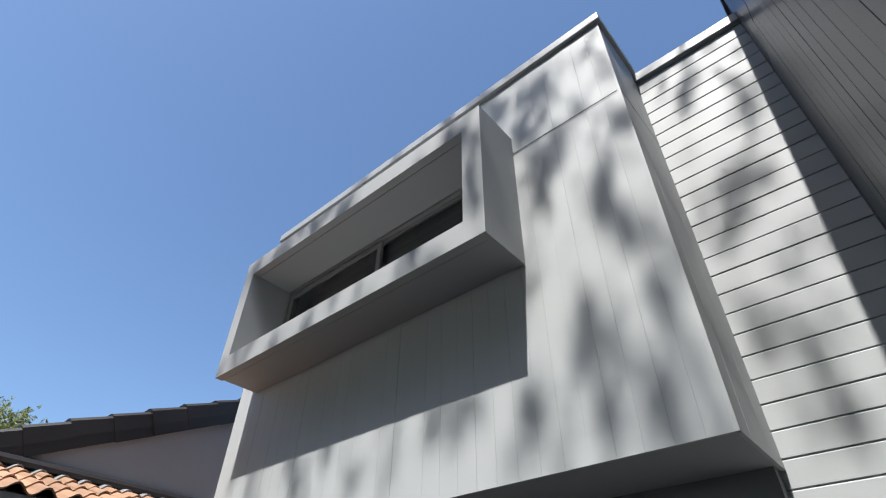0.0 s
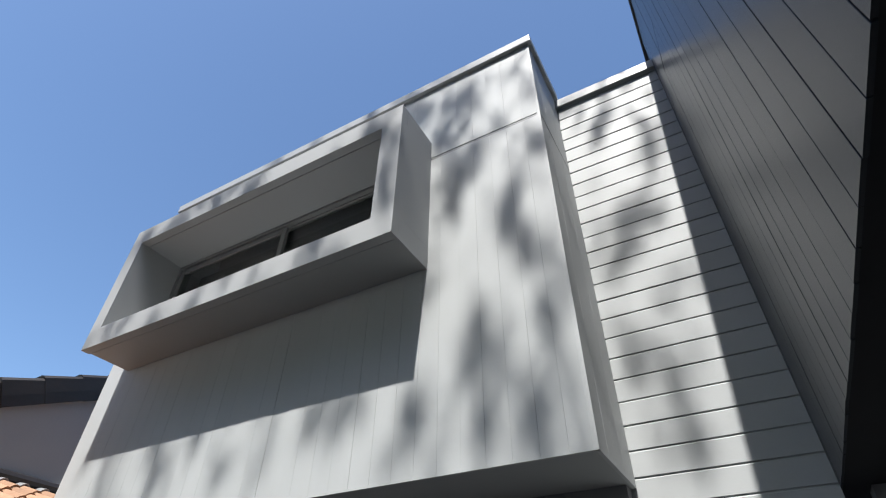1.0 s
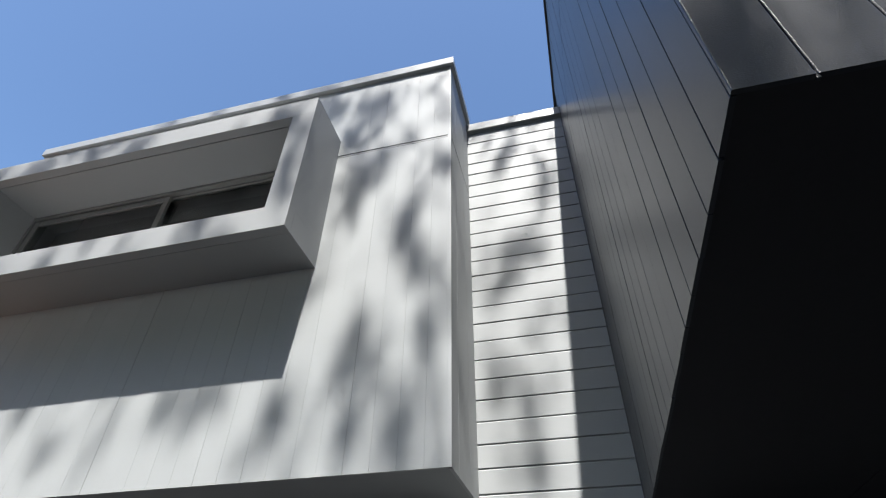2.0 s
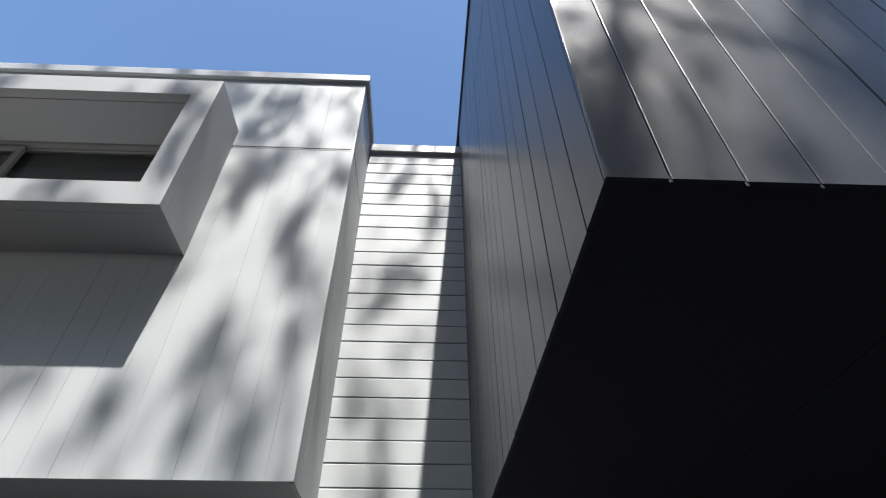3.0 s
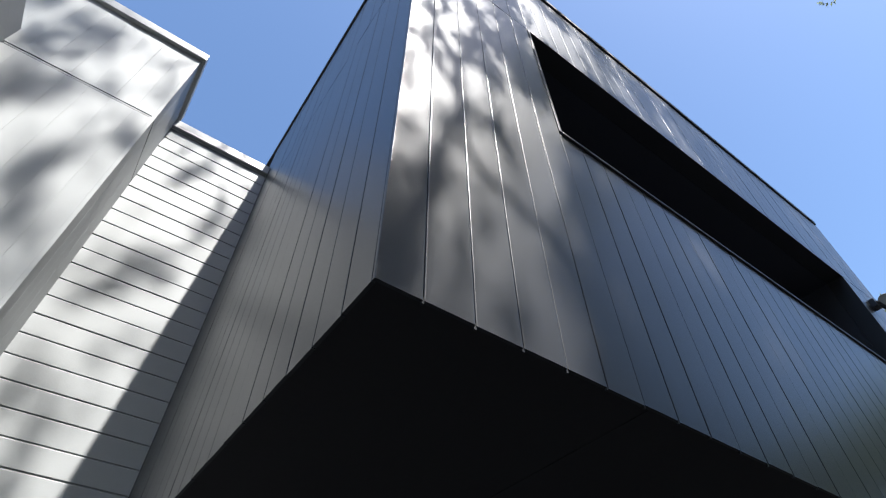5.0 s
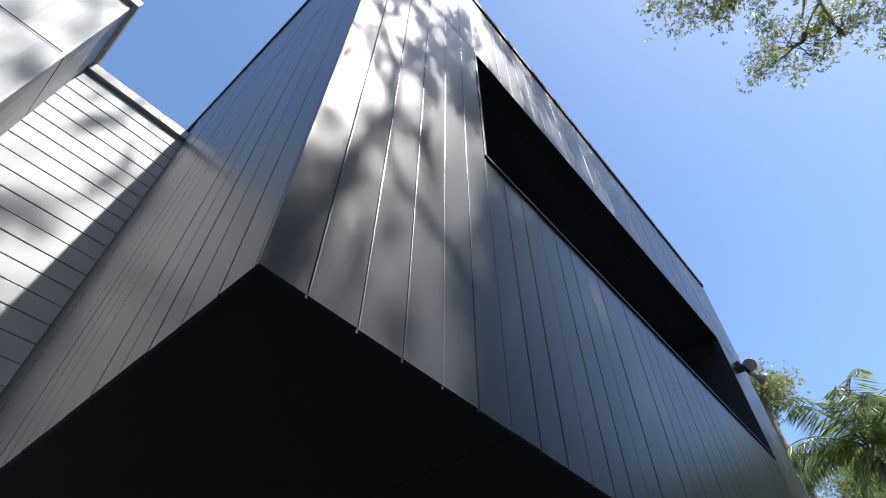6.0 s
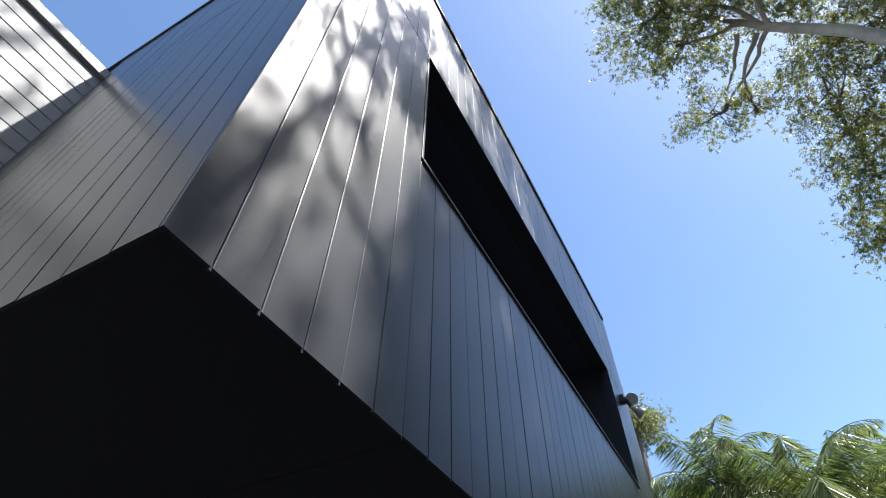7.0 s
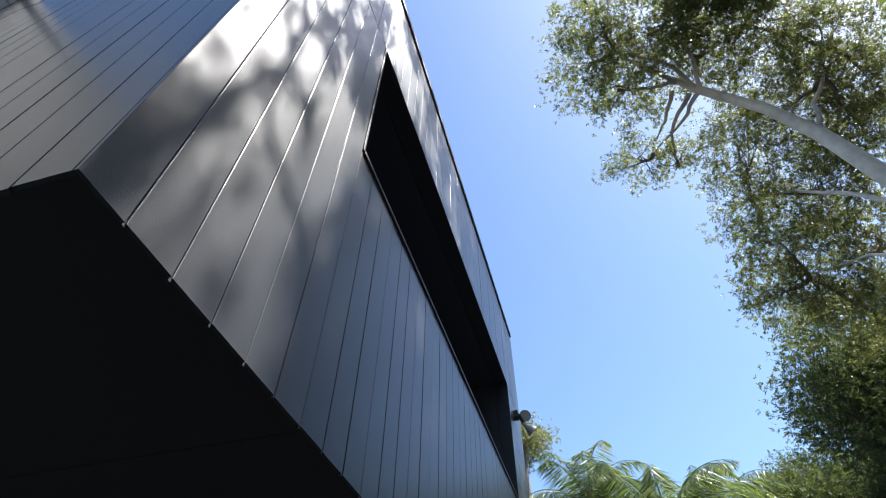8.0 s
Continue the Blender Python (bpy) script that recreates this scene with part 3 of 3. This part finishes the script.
def twigs_between(tips, limbs, thick, r):
    """Twigs that run on from clump to clump, beginning at the nearest limb."""
    joined = np.array([q for line in limbs for q in line])
    bm = bmesh.new()
    for c, hubs in sorted(tips, key=lambda e: np.linalg.norm(joined - e[0], axis=1).min()):
        near = joined[np.linalg.norm(joined - c, axis=1).argmin()]
        tube(bm, bend(near, c, -0.04, 5, r), [thick * (1 - 0.12 * k) for k in range(5)], 5)
        for q in hubs[:3]:
            tube(bm, bend(c, q, 0, 3, r), [0.005, 0.004, 0.003], 4)
        joined = np.vstack([joined, c])
    return bm


def dapple(name, spots, high, leaf, seed, label, thick=0.006):
    """Leaf sprays on the sun's line over wall points: spots of (x, y, z, radius, depth), depth being how many leaves deep."""
    r = np.random.default_rng(seed)
    cs, tips = [], []
    for x, y, z, R, deep in spots:
        k = (high + r.normal() * 0.4 - z) / SUN.z
        c = np.array([x + SUN.x * k, y + SUN.y * k, z + SUN.z * k])
        n = max(4, int(deep * math.pi * R * R / (leaf * leaf * 0.068)))
        hubs = c + r.normal(size=(max(2, n // 7), 3)) * R * 0.52
        cs.append(hubs[r.integers(0, len(hubs), n)] + r.normal(size=(n, 3)) * 0.022)
        tips.append((c, hubs))
    c = np.concatenate(cs)
    n = len(c)
    d = r.normal(size=(n, 3)) + np.array([0, 0, -0.4])
    me = quad_leaves(name, c, d, r.uniform(0.7, 1.3, n) * leaf, r.uniform(0.8, 1.2, n) * leaf * 0.27, seed + 1)
    mesh_part(name, me, GUM_LEAF, shade_gum, label)
    tagged(part("branch", twigs_between(tips, shade_lines, thick, r), TWIG, shade_gum), kind="stuff")


# sprays over the white front, over the set-back wall and over the corner of the black wing
# wall points (x, z, radius) where the unseen sprays are set to cast shade
WHITE_DENSE = [(-1.48, 5.45, 0.15), (-1.64, 5.36, 0.17), (-1.95, 5.62, 0.22), (-1.52, 4.76, 0.16), (-1.18, 4.18, 0.11), (-1.25, 4.01, 0.08), (-0.99, 4.63, 0.11), (-1.12, 3.75, 0.10),
               (-1.44, 3.36, 0.08), (-1.49, 3.18, 0.09), (-1.46, 2.95, 0.10), (-1.42, 2.74, 0.10), (-1.85, 2.95, 0.09), (-1.86, 2.76, 0.08), (-2.58, 2.92, 0.08), (-3.9, 2.85, 0.12)]
WHITE_THIN = [(-1.04, 5.56, 0.09), (-0.95, 5.27, 0.12), (-1.70, 4.58, 0.15), (-1.62, 4.36, 0.12), (-1.08, 4.32, 0.09), (-1.08, 3.48, 0.14), (-1.05, 3.2, 0.14), (-1.05, 2.96, 0.14), (-1.03, 2.70, 0.12), (-1.22, 2.64, 0.10),
              (-1.16, 2.85, 0.09), (-1.66, 2.66, 0.07), (-1.24, 4.94, 0.08), (-1.98, 2.72, 0.08), (-2.22, 2.96, 0.07), (-2.9, 2.88, 0.09), (-3.3, 2.83, 0.11), (-1.72, 3.7, 0.08), (-4.5, 2.8, 0.10)]
RECESS_DENSE = [(-0.62, 5.22, 0.09), (-0.51, 5.38, 0.07), (-0.29, 4.79, 0.08), (-0.31, 5.00, 0.07), (-0.57, 4.19, 0.12), (-0.65, 4.04, 0.10), (-0.49, 4.36, 0.08), (-0.68, 3.22, 0.07), (-0.63, 3.08, 0.07), (-0.59, 2.83, 0.07), (-0.61, 2.65, 0.07)]
RECESS_THIN = [(-0.52, 5.67, 0.07), (-0.30, 5.23, 0.06), (-0.35, 5.42, 0.05), (-0.12, 5.26, 0.07), (-0.15, 5.49, 0.07), (-0.37, 5.74, 0.05), (-0.75, 3.91, 0.07), (-0.42, 4.22, 0.06), (-0.50, 3.47, 0.08),
               (-0.75, 3.39, 0.08), (-0.61, 2.97, 0.05), (-0.75, 5.53, 0.06), (-0.30, 3.60, 0.05), (-0.34, 4.67, 0.07)]
BLACK_DENSE = [(0.02, 2.48, 0.07), (0.03, 2.6, 0.07), (0.06, 2.72, 0.065), (0.09, 2.86, 0.06), (0.13, 3.0, 0.05), (0.15, 3.14, 0.045), (0.18, 3.38, 0.04), (0.27, 3.55, 0.05), (0.05, 4.0, 0.06), (0.25, 3.8, 0.05),
               (0.37, 4.35, 0.10), (0.47, 4.22, 0.08), (0.66, 4.74, 0.15), (0.80, 4.5, 0.13), (0.46, 3.64, 0.07)]
BLACK_THIN = [(0.08, 4.33, 0.08), (0.28, 4.25, 0.07), (0.36, 2.92, 0.05), (0.53, 5.18, 0.15), (0.77, 5.47, 0.2), (0.35, 4.84, 0.10), (0.42, 2.62, 0.06), (0.55, 3.35, 0.05), (0.1, 4.9, 0.1), (0.2, 5.5, 0.14), (0.02, 3.5, 0.07), (0.0, 3.05, 0.06), (0.24, 2.7, 0.06), (0.08, 3.25, 0.07), (0.05, 3.75, 0.07), (0.16, 4.1, 0.07), (0.2, 4.6, 0.09), (0.03, 4.6, 0.08)]
spots = [(x, WY, z, r, 1.3) for x, z, r in WHITE_DENSE] + [(x, WY, z, r, 0.55) for x, z, r in WHITE_THIN]
spots += [(x, RY, z, r, 1.2) for x, z, r in RECESS_DENSE] + [(x, RY, z, r, 0.6) for x, z, r in RECESS_THIN]
for i in range(12):
    spots.append((gr.uniform(-4.8, -1.85), BY, 5.02 + gr.normal() * 0.10, gr.uniform(0.06, 0.11), 1.7))
    spots.append((gr.uniform(-4.8, -1.85), BY, 3.92 + gr.normal() * 0.10, gr.uniform(0.05, 0.08), 1.3))
for i in range(7):
    spots.append((gr.uniform(-4.8, -2.1), WY, gr.uniform(5.3, 5.95), gr.uniform(0.08, 0.16), 0.8))
gr3 = np.random.default_rng(71)
for i in range(26):
    spots.append((gr3.uniform(-1.8, -0.95), WY, gr3.uniform(2.6, 5.7), gr3.uniform(0.03, 0.055), 0.8))
for i in range(16):
    spots.append((gr3.uniform(-0.85, -0.2), RY, gr3.uniform(2.7, 5.6), gr3.uniform(0.03, 0.05), 0.8))
spots += [(-0.8 + 0.17 * i, RY, 5.76, 0.06, 1.2) for i in range(5)]
spots += [(BX1 - 0.09, BY, 4.15 + 0.2 * i, 0.08, 1.5) for i in range(4)]
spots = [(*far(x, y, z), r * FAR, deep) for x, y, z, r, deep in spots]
dapple("crown", spots, 16.0, 0.10, 33, "grey-green leaves high over the forecourt", 0.0035)
spots = [(x, 0, z, r, 2.6) for x, z, r in BLACK_DENSE] + [(x, 0, z, r, 1.1) for x, z, r in BLACK_THIN]
for i in range(40):
    spots.append((gr.uniform(0.0, 0.95), 0, gr.uniform(3.9, 6.7), gr.uniform(0.05, 0.11), 1.4))
dapple("crown", spots, 10.2, 0.09, 35, "grey-green leaves over the corner of the wing")
# the close crown that keeps the long black front in shade, with a few gaps
GAPS = [(1.68, 3.5, 0.22), (2.13, 3.35, 0.17), (2.97, 3.9, 0.2), (3.9, 3.5, 0.16)]
spots = []
for i in range(420):
    z, r = gr.uniform(1.7, 5.2), gr.uniform(0.10, 0.2)
    edge = 0.68 + 0.19 * max(0.0, min(1.0, (z - 3.0) / 0.9))
    x = gr.uniform(edge + r * 0.6, 3.5)
    if all(math.hypot((x - u) * 1.5, (z - v) * 0.8) > w + r * 0.6 for u, v, w in GAPS):
        spots.append((x, 0, z, r, 0.8))
for i in range(18):
    spots.append((gr.uniform(1.0, 3.2), 0, gr.uniform(5.3, 6.8), gr.uniform(0.10, 0.2), 1.0))
dapple("crown", spots, 13.0, 0.14, 37, "close grey-green crown over the forecourt", 0.008)
# an unseen mass of leaves farther back, added to block sky light
mass = []
for i in range(200):
    mass.append((gr.uniform(-14, 2.0), gr.uniform(-13, -6.2), gr.uniform(7.5, 12.4), gr.uniform(0.9, 1.4)))
for i in range(70):
    y = gr.uniform(-12, -6.5)
    mass.append((gr.uniform(-15, -6.2), y, gr.uniform(6.5, -1.2 - 1.75 * y), gr.uniform(0.8, 1.2)))
# more unseen leaves, added to darken the reflection in the black corner
for i in range(26):
    mass.append((gr.uniform(-1.0, 2.7), gr.uniform(-7.0, -4.9), gr.uniform(9.0, 10.4), gr.uniform(0.5, 0.8)))
me, tips = spray(mass, 70, 0.26, 37, per_twig=16)
mesh_part("crown", me, TREE_LEAF, shade_gum)
tagged(part("branch", twigs_between(tips, shade_lines[:1] + shade_lines[3:], 0.03, gr), TWIG, shade_gum), kind="stuff")
# two forked boughs whose shade falls across the black wall
for pts, wide in (([(0.05, 2.4), (0.09, 2.8), (0.14, 3.12), (0.27, 3.55), (0.25, 3.95), (0.1, 4.4), (0.1, 5.2)], 0.024), ([(0.27, 3.55), (0.27, 3.35), (0.33, 3.21), (0.45, 3.15), (0.56, 3.1), (0.72, 2.98)], 0.02), ([(0.25, 3.95), (0.4, 4.4), (0.7, 5.2)], 0.018)):
    bm = bmesh.new()
    line = []
    for x, z in pts:
        k = (10.2 - z) / SUN.z
        line.append((x + SUN.x * k, SUN.y * k, z + SUN.z * k))
    tube(bm, line, [wide] * len(line), 6)
    part("bough", bm, BARK, shade_gum)


def leafy_tree(name, label, base, height, radius, seed, mat=TREE_LEAF, lean=(0, 0), clumps=16, leaf=0.10, density=90, twig=22):
    r = np.random.default_rng(seed)
    t = thing(name, label, "tree", base)
    top = (base[0] + lean[0], base[1] + lean[1], base[2] + height - radius)
    line = bend((base[0], base[1], base[2] - 0.1), top, 0, 7, r)
    bm = bmesh.new()
    tube(bm, line, [0.03 * height * (1 - 0.75 * k / 6) * 0.6 for k in range(7)], 10)
    part("trunk", bm, TWIG, t, smooth=True)
    blobs = []
    for k in range(clumps):
        v = r.normal(size=3); v /= np.linalg.norm(v)
        v *= radius * r.uniform(0.3, 0.85)
        blobs.append((top[0] + v[0], top[1] + v[1], top[2] + v[2] * 0.9, radius * r.uniform(0.24, 0.42)))
    me, tips = spray(blobs, density, leaf, seed + 3, 0.3, per_twig=twig, rosettes=twig // 7)
    mesh_part("crown", me, mat, t)
    tagged(part("branch", limbs_to(blobs, tips, line[2:], r), TWIG, t), kind="stuff")
    return t


leafy_tree("broad_tree", "dense dark green tree behind the palms", (16.5, -6.2, 0), 9.8, 2.6, 41, clumps=34, density=200, leaf=0.085, twig=42)
leafy_tree("broad_tree", "tall green tree beside the gum", (12.4, -8.3, 0), 11.4, 3.0, 43, clumps=44, density=180, leaf=0.085, twig=42)
leafy_tree("broad_tree", "slender pale green tree beyond the black wing", (20.0, 1.75, 0), 14.6, 1.5, 45, mat=GUM_LEAF, clumps=20, density=140)
leafy_tree("broad_tree", "pale green tree beyond the palms", (22.0, -0.6, 0), 11.6, 2.4, 47, mat=GUM_LEAF, clumps=22, density=110)
leafy_tree("broad_tree", "olive green tree far behind the neighbouring roof", (-21.5, 2.4, 0), 8.9, 2.2, 49, mat=GUM_LEAF, clumps=24, leaf=0.13, density=150)

# unseen trees added behind the camera to block sky light from the walls
for k in range(9):
    leafy_tree("sky_block_tree", "unseen leafy green tree added to block sky light", (-22 + k * 5.2 + rng.uniform(-1, 1), -13.5 - rng.uniform(0, 3), 0), 15.0 + rng.uniform(-1.5, 1.5), 5.4, 60 + k, clumps=46, leaf=0.34, density=34)


def palm(base, height, seed, fronds=15, reach=2.6):
    r = np.random.default_rng(seed)
    t = thing("palm_tree", "feather palm with arching green fronds", "palm", base, group="palms beside the house")
    x, y, _ = base
    bm = bmesh.new()
    tube(bm, [(x, y, -0.1), (x + 0.05, y, height * 0.5), (x, y, height)], [0.16, 0.12, 0.10], 12)
    part("trunk", bm, PALM_TRUNK, t, smooth=True)
    for k in range(fronds):
        az = k * 2.399 + r.uniform(-0.25, 0.25)
        rise = r.uniform(0.2, 1.25) if k else 1.5
        L = reach * r.uniform(0.85, 1.1) * (0.75 if k == 0 else 1)
        pts, p, el = [], np.array([x, y, height]), rise
        steps = 14
        for s in range(steps + 1):
            pts.append(p.copy())
            p = p + np.array([math.cos(az) * math.cos(el), math.sin(az) * math.cos(el), math.sin(el)]) * L / steps
            el -= (0.05 + 0.2 * (s / steps)) * (1.0 if k else 0.3) * r.uniform(0.8, 1.25)
        bm = bmesh.new()
        tube(bm, [tuple(q) for q in pts], [0.022 * (1 - 0.85 * s / steps) for s in range(steps + 1)], 5)
        frond = part("frond", bm, PALM_LEAF, t)
        cs, ds, ls, ws = [], [], [], []
        for s in np.linspace(0.1, 0.99, 84):
            i = min(int(s * steps), steps - 1)
            f = s * steps - i
            q = pts[i] * (1 - f) + pts[i + 1] * f
            ahead = pts[i + 1] - pts[i]; ahead /= np.linalg.norm(ahead)
            side = np.cross(ahead, [0, 0, 1.0]); side /= (np.linalg.norm(side) + 1e-6)
            for sgn in (-1, 1):
                d = ahead * 0.6 + side * sgn * 0.9 + np.array([0, 0, -0.75 - 0.5 * r.uniform()]) + r.normal(size=3) * 0.12
                cs.append(q); ds.append(d)
                ls.append((0.62 * math.sin(math.pi * min(0.98, 0.18 + 0.8 * s)) + 0.1) * r.uniform(0.8, 1.1)); ws.append(0.024)
        me = quad_leaves("leaf_blade", np.array(cs), np.array(ds), np.array(ls), np.array(ws), seed * 50 + k)
        mesh_part("leaf_blade", me, PALM_LEAF, frond)
    return t


palm((12.7, -0.5, 0), 7.1, 5, 20, 2.05)
palm((12.6, -2.1, 0), 6.4, 6, 22)
palm((14.6, -3.3, 0), 6.9, 8, 20)

# ---- cladding boards, one by one ----
runs = []
u = WX1 - 0.131
edges = [WX1]
while u > WX0 + 0.03:
    edges.append(u)
    u -= 0.1345
edges.append(WX0)
for a, b in zip(edges, edges[1:]):
    w = a - b
    inside = b > BX0 - 0.02 and a < BX1 + 0.02
    runs.append((b, WZ0, (BZ0 + 0.03) if inside else JZ - 0.015, w))
    runs.append((b, (BZ1 - 0.03) if inside else JZ + 0.015, WZ1 + 0.026, w))
clad(white_house, front_wall, runs, facing_street(WY + T), T, 0.001, 0.0006, WHITE)
runs = []
k = 0
while WY + 0.026 + 0.1345 * (k + 1) < RY + 0.12:
    a = WY + 0.026 + 0.1345 * k
    w = min(0.1345, RY - 0.003 - a)
    if w > 0.02:
        runs.append((a, WZ0, JZ - 0.012, w))
        runs.append((a, JZ + 0.012, WZ1 + 0.026, w))
    k += 1
clad(white_house, side_wall, runs, facing_east(WX1 - T), T, 0.002, 0.002, WHITE)


def weatherboard(length, pitch):
    """A level board that laps the one below: foot proud, a shadow gap under it."""
    me = bpy.data.meshes.new("weatherboard")
    prof = [(0, 0.0), (-0.016, 0.0), (-0.0185, 0.003), (-0.0185, pitch - 0.012), (-0.013, pitch - 0.0055), (-0.008, pitch - 0.005), (-0.008, pitch), (0, pitch)]
    n = len(prof)
    verts = [(x, y, z) for x in (0, length) for y, z in prof]
    faces = [(i, (i + 1) % n, n + (i + 1) % n, n + i) for i in range(n)] + [tuple(range(n))[::-1], tuple(range(n, 2 * n))]
    me.from_pydata(verts, [], faces)
    me.update()
    return me


PITCH = 0.1361
lap = weatherboard(1.05 + RX1 - WX1, PITCH)
z = RZ0 - 0.1217 + PITCH
while z > -0.1:
    ob = mesh_part("weatherboard", lap, WHITE, recess_wall)
    ob.matrix_basis = Matrix.Translation(ob.location) @ Matrix.Translation((WX1 - 1.05, RY + T + rng.uniform(-0.001, 0.001), z))
    z -= PITCH
# enlarge the white house about the mean camera position, which keeps its view unchanged
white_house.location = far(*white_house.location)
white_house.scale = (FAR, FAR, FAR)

runs = []
edges = [0.0] + [-0.021 + 0.15 * i for i in range(1, 39) if -0.021 + 0.15 * i < DX1 - 0.03] + [DX1 - 0.004]
for a, b in zip(edges, edges[1:]):
    w = b - a
    top = SZ1 + 0.022
    if b < SX0 + 0.03 or a > SX1 - 0.03:
        runs.append((a, DZ0 + rng.uniform(-0.003, 0.003), top - 0.010, w))
    elif a < SX0 or b > SX1:
        runs.append((a, DZ0 + rng.uniform(-0.003, 0.003), SZ0 - 0.022, w))
    else:
        runs.append((a, DZ0 + rng.uniform(-0.003, 0.003), SZ0 - 0.022, w))
    runs.append((a, top, DZ1 - 0.012, w))
clad(black_wing, dark_front, runs, facing_street(0.011), 0.011, 0.0034, 0.0016, BLACK)
runs = []
edges = [0.0125] + [0.15 * i for i in range(1, 19)] + [2.80]
for a, b in zip(edges, edges[1:]):
    runs.append((b, DZ0 + rng.uniform(-0.003, 0.003), SZ1 + 0.018, b - a))
    runs.append((b, SZ1 + 0.032, DZ1 - 0.012, b - a))
clad(black_wing, dark_side, runs, facing_west(0.011), 0.011, 0.0016, 0.0042, BLACK)

# the tongue of each joint, which shows a little below the boards
tongue = bpy.data.meshes.new("tongue")
bm = box(-0.0035, 0.0035, 0.003, 0.0105, -0.008, 0.012, 0.0008)
bm.to_mesh(tongue)
bm.free()
for i in range(1, 38):
    ob = mesh_part("tongue", tongue, BLACK, dark_front)
    ob.matrix_basis = Matrix.Translation(ob.location) @ Matrix.Translation((-0.021 + 0.15 * i, 0.0, DZ0 + rng.uniform(-0.003, 0.003)))
